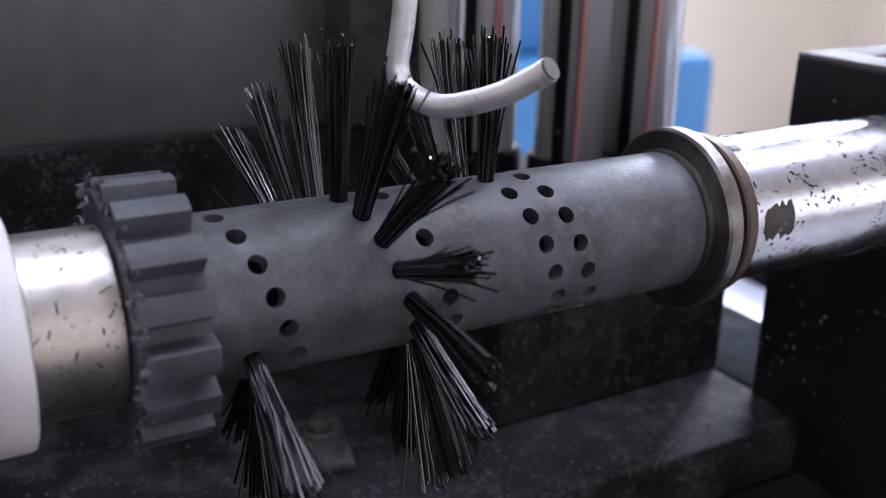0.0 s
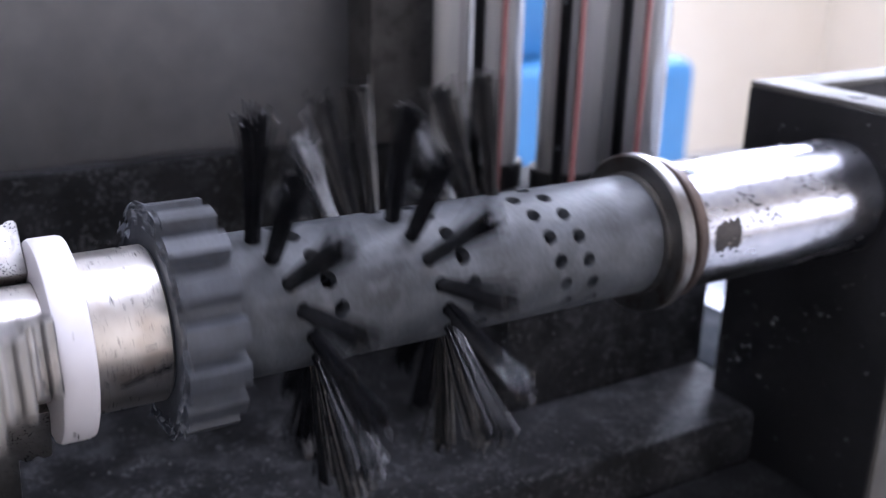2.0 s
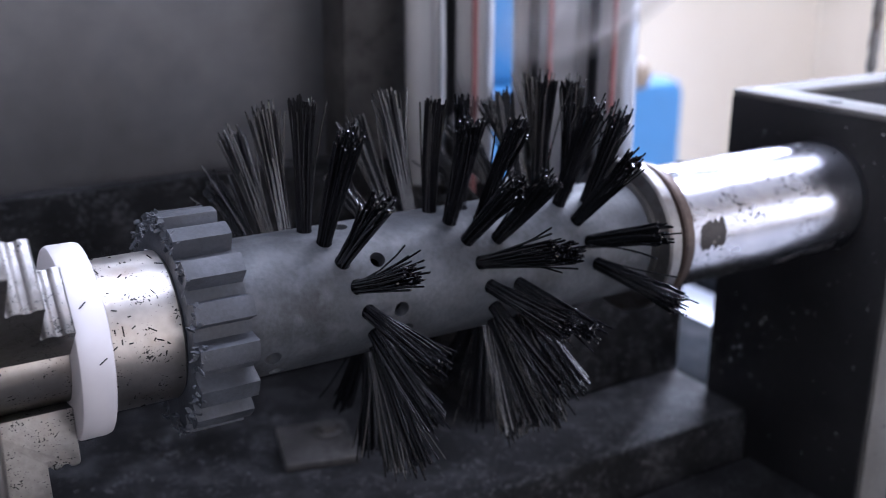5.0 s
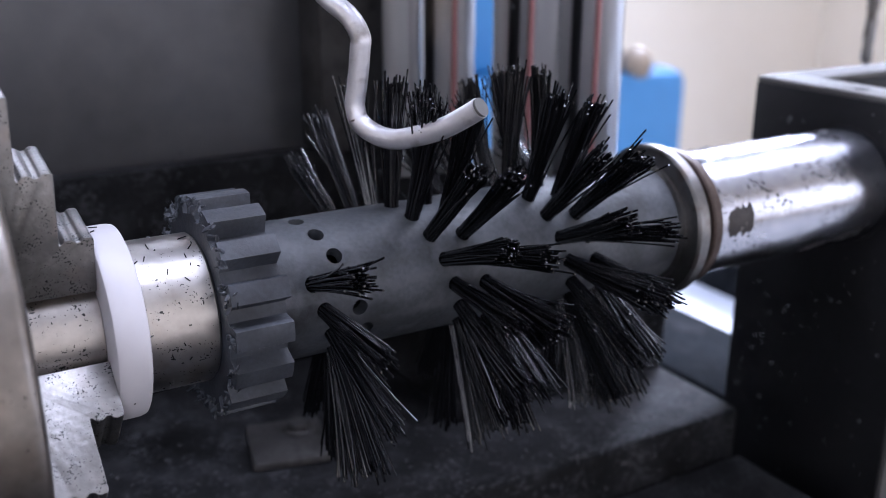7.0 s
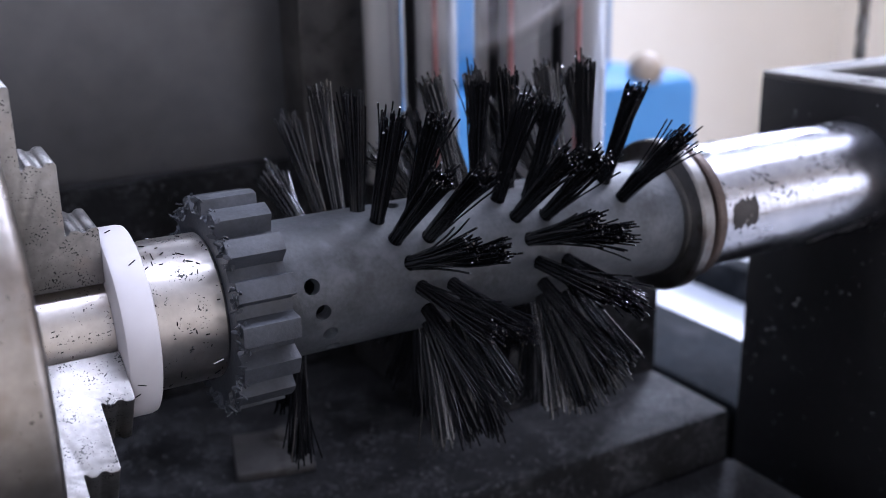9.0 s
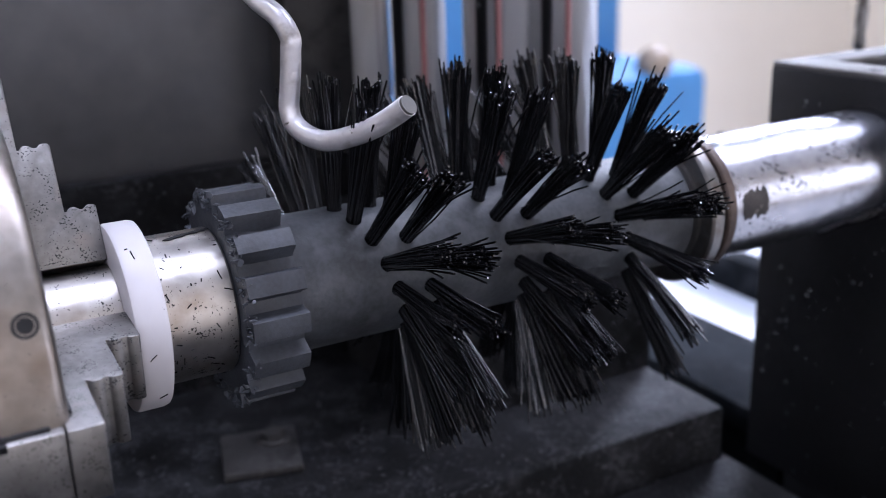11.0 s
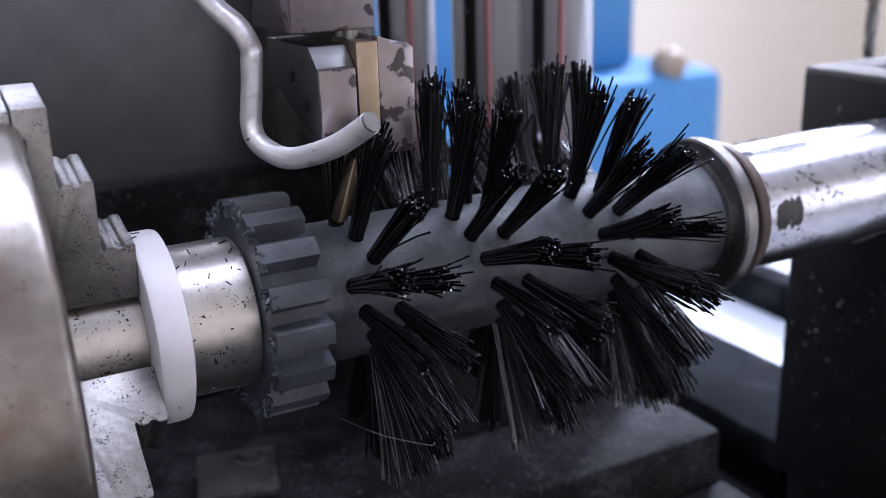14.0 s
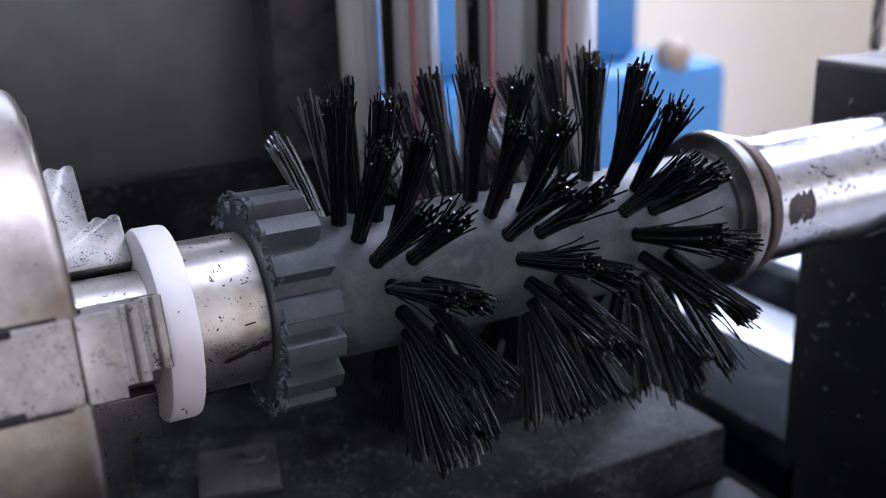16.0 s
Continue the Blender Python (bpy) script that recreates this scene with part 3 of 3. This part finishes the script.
def end_collar():
    ob = empty("end_collar", "dull steel collar with a browned groove pressing the roller end", "collar")
    part("cone", lathe_x([(0.1787, 0.0), (0.1787, 0.0246), (0.1795, 0.0262), (0.1808, 0.0262), (0.1808, 0.0)], 96, False), M_COLLAR, ob)
    part("flange", lathe_x([(0.181, 0.0), (0.181, 0.0326), (0.182, 0.0336), (0.1868, 0.0336), (0.188, 0.0325), (0.188, 0.0)], 96, False), M_COLLAR, ob)
    part("groove", lathe_x([(0.1882, 0.0), (0.1882, 0.0275), (0.1925, 0.0275), (0.1925, 0.0)], 96, False), M_RUST, ob, "browned groove ring")
    part("rear_ring", lathe_x([(0.1927, 0.0), (0.1927, 0.0298), (0.1935, 0.0306), (0.1972, 0.0306), (0.198, 0.0297), (0.198, 0.0)], 96, False), M_RUST, ob, "browned rear ring")
    return ob


def tailstock():
    ob = empty("tailstock", "black steel tailstock frame with ground steel edges and a chromed quill", "tailstock")
    xb, yb, yf, zt = 0.3122, 0.062, -0.0435, 0.046
    part("face_plate", box(xb, xb + 0.024, yf, yb, -0.19, zt - 0.003, 0.0008), M_BLACK, ob, "black oxide face plate flecked with dust")
    part("top_strip", box(xb + 0.0005, xb + 0.024, yf, yb, zt - 0.003, zt, 0.0006), M_EDGE, ob, "ground steel top edge")
    part("front_strip", box(xb + 0.0008, xb + 0.024, yf - 0.003, yf, -0.19, zt - 0.0005, 0.0006), M_EDGE, ob, "ground steel front edge")
    part("side_wall", box(xb + 0.024, xb + 0.2, yb - 0.022, yb, -0.19, zt - 0.003, 0.0008), M_BLACK, ob)
    part("side_strip", box(xb + 0.024, xb + 0.2, yb - 0.022, yb, zt - 0.003, zt, 0.0006), M_EDGE, ob)
    part("rear_wall", box(xb + 0.2, xb + 0.224, yf, yb, -0.19, zt, 0.0008), M_BLACK, ob)
    part("screw_hole", cyl_z(xb + 0.0125, 0.006, zt - 0.002, zt + 0.0003, 0.0045, 28), M_BLACK, ob)
    q = part("quill", lathe_x([(0.1982, 0.0), (0.1982, 0.0268), (0.1992, 0.0279), (xb + 0.02, 0.0279), (xb + 0.02, 0.0)], 96, False), M_QUILL, ob, "chromed quill with black bristle scraps")
    part("seal_ring", lathe_x([(xb - 0.0012, 0.0281), (xb - 0.0012, 0.0292), (xb + 0.001, 0.0292), (xb + 0.001, 0.0281)], 96), M_BLACK, q)
    part("slot", patch(0.2035, 0.2185, -8, 21, 0.0279, 0.2, 1), M_SLOT, q, "dark ragged slot in the quill")
    part("oil_hole", patch(0.2015, 0.2060, 68, 77, 0.0279, 0.15, 2), M_BLACK, q)
    part("oil_hole", patch(0.290, 0.294, 70, 78, 0.0279, 0.15, 5), M_BLACK, q)
    return ob


def scraps(name, parent, x0, x1, r, count, seed, phi=(-70, 120)):
    """Short black bristle cuttings stuck on a turned surface."""
    rng = random.Random(seed)
    verts, faces = [], []
    for _ in range(count):
        x, a = rng.uniform(x0, x1), rng.uniform(*phi)
        length, turn = rng.uniform(0.0006, 0.004) * rng.uniform(0.4, 1), rng.uniform(0, math.pi)
        dx, da = math.cos(turn) * length / 2, math.degrees(math.sin(turn) * length / 2 / r)
        p, q = around(a - da, r + 0.00012, x - dx), around(a + da, r + 0.00012, x + dx)
        n = around(a, 1.0, 0.0)
        w = (q - p).normalized().cross(n) * 0.00021
        b = len(verts)
        for c in (p, q):
            verts += [tuple(c - w), tuple(c + w), tuple(c + n * 0.0003)]
        faces += [(b, b + 1, b + 4, b + 3), (b + 1, b + 2, b + 5, b + 4), (b + 2, b, b + 3, b + 5), (b, b + 2, b + 1), (b + 3, b + 4, b + 5)]
    me = bpy.data.meshes.new(name)
    me.from_pydata(verts, [], faces)
    me.materials.append(M_BRISTLE)
    ob = new(name, me)
    ob.parent = parent
    return tagged(ob, kind="stuff")


def chips(name, parent, places, material, size, seed):
    """Small plastic chips and dust flakes lying on flat faces: each place is (count, corner, edge, edge)."""
    rng = random.Random(seed)
    verts, faces = [], []
    for count, corner, e1, e2 in places:
        corner, e1, e2 = Vector(corner), Vector(e1), Vector(e2)
        n = e1.cross(e2).normalized()
        for _ in range(count):
            c = corner + e1 * rng.random() + e2 * rng.random()
            a, r = rng.uniform(0, 6.28), size * rng.uniform(0.3, 1.0) ** 2
            u = e1.normalized() * math.cos(a) + e2.normalized() * math.sin(a)
            w = n.cross(u)
            b = len(verts)
            verts += [tuple(c - u * r), tuple(c + w * r * rng.uniform(0.2, 0.6)), tuple(c + u * r), tuple(c - w * r * rng.uniform(0.2, 0.6)), tuple(c + n * r * 0.4)]
            faces += [(b, b + 1, b + 4), (b + 1, b + 2, b + 4), (b + 2, b + 3, b + 4), (b + 3, b, b + 4), (b, b + 3, b + 2, b + 1)]
    me = bpy.data.meshes.new(name)
    me.from_pydata(verts, [], faces)
    me.materials.append(material)
    ob = new(name, me)
    if parent is not None:
        ob.parent = parent
    return tagged(ob, kind="stuff")


# ------------------------------------------------------------------ the tufting tools
def wire_hook():
    # the wire lies in one upright plane that runs from behind the roller towards the front
    line = [(0.135, -0.055), (0.110, -0.026), (0.0995, -0.013), (0.0935, -0.003), (0.0870, 0.0020), (0.0825, 0.0018), (0.0765, 0.0012), (0.0690, 0.0000), (0.0625, -0.0010), (0.0570, 0.0010),
            (0.0535, 0.0075), (0.0525, 0.0160), (0.0550, 0.0265), (0.0590, 0.0370), (0.0640, 0.0460), (0.0672, 0.0510)]
    pts = [(-0.0115 + s * 0.42, 0.0025 - s * 0.907, z) for z, s in line]
    ob = empty("wire_hook", "bent galvanised steel wire hook feeding bristles", "hook")
    part("wire", tube(pts, 0.0036, 24), M_HOOK, ob)
    end, before = Vector(pts[-1]), Vector(pts[-2])
    d = (end - before).normalized()
    part("cut_end", tube([end + d * 0.0001, end + d * 0.0006, end + d * 0.001], 0.0033, 24), M_EDGE, ob, "bright sawn wire end")
    return ob


def tufting_tool():
    ob = empty("tufting_tool", "smeared bright steel tufting tool with plates and a nozzle", "tool")
    body = part("body", prism([(-0.0195, 0.0545), (-0.0195, 0.081), (-0.0125, 0.0875), (0.026, 0.0875), (0.026, 0.074)], lambda u, v: (0.0035, u, v), lambda u, v: (0.0166, u, v), 0.0005), M_TOOLSIDE, ob, "dark steel block of the tool")
    part("front_plate", box(0.0038, 0.0163, -0.0203, -0.0197, 0.0552, 0.0805, 0.0002), M_TOOL, body, "plate with chipped dark paint")
    for y, z in ((-0.009, 0.0685), (0.003, 0.0765)):
        part("screw", prism([(y + 0.0019 * math.cos(k * 0.5236), z + 0.0019 * math.sin(k * 0.5236)) for k in range(12)], lambda u, v: (0.0030, u, v), lambda u, v: (0.0036, u, v), 0), M_BLACK, body)
    head = part("head", box(-0.0015, 0.0275, -0.0125, 0.026, 0.0915, 0.3, 0.0008), M_TOOL, ob, "upper block with worn dark paint")
    part("screw_head", cyl_z(0.0205, -0.008, 0.0876, 0.0914, 0.0026, 20, 0.0003), M_COLLAR, head)
    part("slide", box(0.0168, 0.0243, -0.0206, 0.0, 0.050, 0.0885, 0.0005), M_BRONZE, ob, "bronze coloured slide bar")
    part("cutter", prism([(0.0246, 0.0515), (0.0246, 0.090), (0.0285, 0.0885), (0.031, 0.0862), (0.0345, 0.0872), (0.0375, 0.0855), (0.0375, 0.0555), (0.0355, 0.0515)], lambda u, v: (u, -0.0198, v), lambda u, v: (u, 0.0, v), 0.0006), M_TOOL, ob)
    part("nozzle", prism([(0.0098, 0.0285), (0.0128, 0.0285), (0.0240, 0.0497), (0.0172, 0.0497)], lambda u, v: (u, -0.0135, v), lambda u, v: (u, -0.0065, v), 0.0004), M_BRONZE, ob)
    return ob


def drill_bit():
    ob = empty("twist_drill", "dark twist drill hanging above the tailstock", "drill")
    bm = bmesh.new()
    seg, rings = 24, []
    for i in range(50):
        z = 0.026 + i * 0.0022
        tw = i * 0.33
        row = []
        for k in range(seg):
            a = 2 * math.pi * k / seg
            r = 0.0042 * (1 - 0.34 * max(0, math.cos(2 * a)) ** 2) if i < 40 else 0.0042
            r *= min(1.0, 0.15 + i * 0.42)
            row.append(bm.verts.new((0.466 + r * math.cos(a + tw), 0.15 + r * math.sin(a + tw), z)))
        rings.append(row)
    for a, b in zip(rings, rings[1:]):
        for k in range(seg):
            j = (k + 1) % seg
            bm.faces.new((a[k], a[j], b[j], b[k]))
    bm.faces.new(list(reversed(rings[0])))
    bm.faces.new(rings[-1])
    part("bit", bm, M_COLLAR, ob)
    part("chuck", cyl_z(0.466, 0.15, 0.134, 0.2, 0.016, 40, 0.002), M_BLACK, ob)
    part("spindle", cyl_z(0.466, 0.15, 0.2, 0.5, 0.03, 40, 0.002), M_COLLAR, ob)
    return ob


room()
background()
machine_bed()
back_panel()
press_columns()
drill_bit()
ROLLER, PENDING = roller()
CHUCK, MANDREL, SPACER, COLLAR, TAIL = lathe_chuck(), mandrel(), spacer(), end_collar(), tailstock()
HOOK, TOOL = wire_hook(), tufting_tool()
BED_CHIPS = chips("dust_chips", None, [(420, (-0.25, 0.032, -0.1318), (0.48, 0, 0), (0, 0.045, 0)), (250, (-0.25, -0.058, -0.1598), (0.48, 0, 0), (0, 0.085, 0)),
                  (300, (0.075, 0.0917, -0.13), (0.155, 0, 0), (0, 0, 0.1)), (320, (-0.25, 0.08, -0.1318), (0.32, 0, 0), (0, 0.12, 0)), (220, (-0.5, 0.2157, -0.1), (0.58, 0, 0), (0, 0, 0.11)),
                  (500, (-0.25, 0.0305, -0.1317), (0.48, 0, 0), (0, 0.004, 0)), (260, (-0.25, 0.0297, -0.158), (0.48, 0, 0), (0, 0, 0.025))], M_CHIP, 0.0016, 11)
tagged(BED_CHIPS, "grey plastic dust and chips scattered over the black bed", "chips")
chips("dust_flecks", TAIL, [(150, (0.3119, 0.06, -0.15), (0, -0.1, 0), (0, 0, 0.19)), (70, (0.3135, -0.042, 0.0462), (0.02, 0, 0), (0, 0.1, 0))], M_FLECK, 0.0011, 12)
scraps("bristle_debris", MANDREL, -0.0425, -0.021, 0.0255, 70, 1, (-180, 180))
scraps("bristle_debris", TAIL, 0.20, 0.31, 0.0279, 120, 2)
scraps("bristle_debris", SPACER, -0.0525, -0.0468, 0.032, 7, 4, (-180, 180))


# ------------------------------------------------------------------ motions
def motions():
    for ob in (ROLLER, CHUCK, MANDREL, SPACER, COLLAR):
        walk(ob, SPIN_ROWS)
    walk(TAIL, SLIDE_ROWS)
    # tufts wait in the magazine until the tool plants them
    for k, (t, home, when) in enumerate(PENDING):
        before = [r for r in LINE if r[0] < when - 0.1]
        a0, s0 = [(a, s) for tt, a, s in LINE if tt <= when][-1]
        off = Vector(((k % 10 - 4.5) * 0.0105, 0.006 + (k // 10) * 0.0125, 0.252))
        waiting = Matrix.Translation(off) @ turned(a0, s0) @ home
        rows = [(tt, turned(a, s).inverted() @ waiting) for tt, a, s in before]
        rows.append((when - 0.09, turned(a0, s0).inverted() @ waiting))
        rows += [(when, home), (16.0, home)]
        walk(t, rows)
    up, down = pose(0, 0, 0.165), pose(0, 0, 0)
    rows = [(0.0, pose(0, 0, 0.12))]
    for k in STROKES:
        rows += [(k - 0.1, up), (k - 0.03, down), (k + 0.04, down), (k + 0.1, up)] if k > 0.12 else [(k - 0.03, down), (k + 0.04, down), (k + 0.1, up)]
    walk(TOOL, rows + [(16.0, up)])
    aside = pose(0.30, 0.02, 0.16)
    stay = {0.1: (-1, 0.17), 0.95: (0.85, 1.06), 2.6: (2.46, 2.84), 3.78: (3.56, 3.96), 7.4: (7.27, 7.46), 11.4: (11.28, 11.47), 14.58: (14.38, 14.74)}
    rows = [(0.0, down)]
    for k in STROKES:
        come, leave = stay.get(k, (k - 0.13, k + 0.11))
        if come > 0:
            rows += [(come - 0.09, aside), (come, down)]
        rows += [(leave, down), (leave + 0.09, aside)]
    walk(HOOK, rows + [(16.0, aside)])


motions()
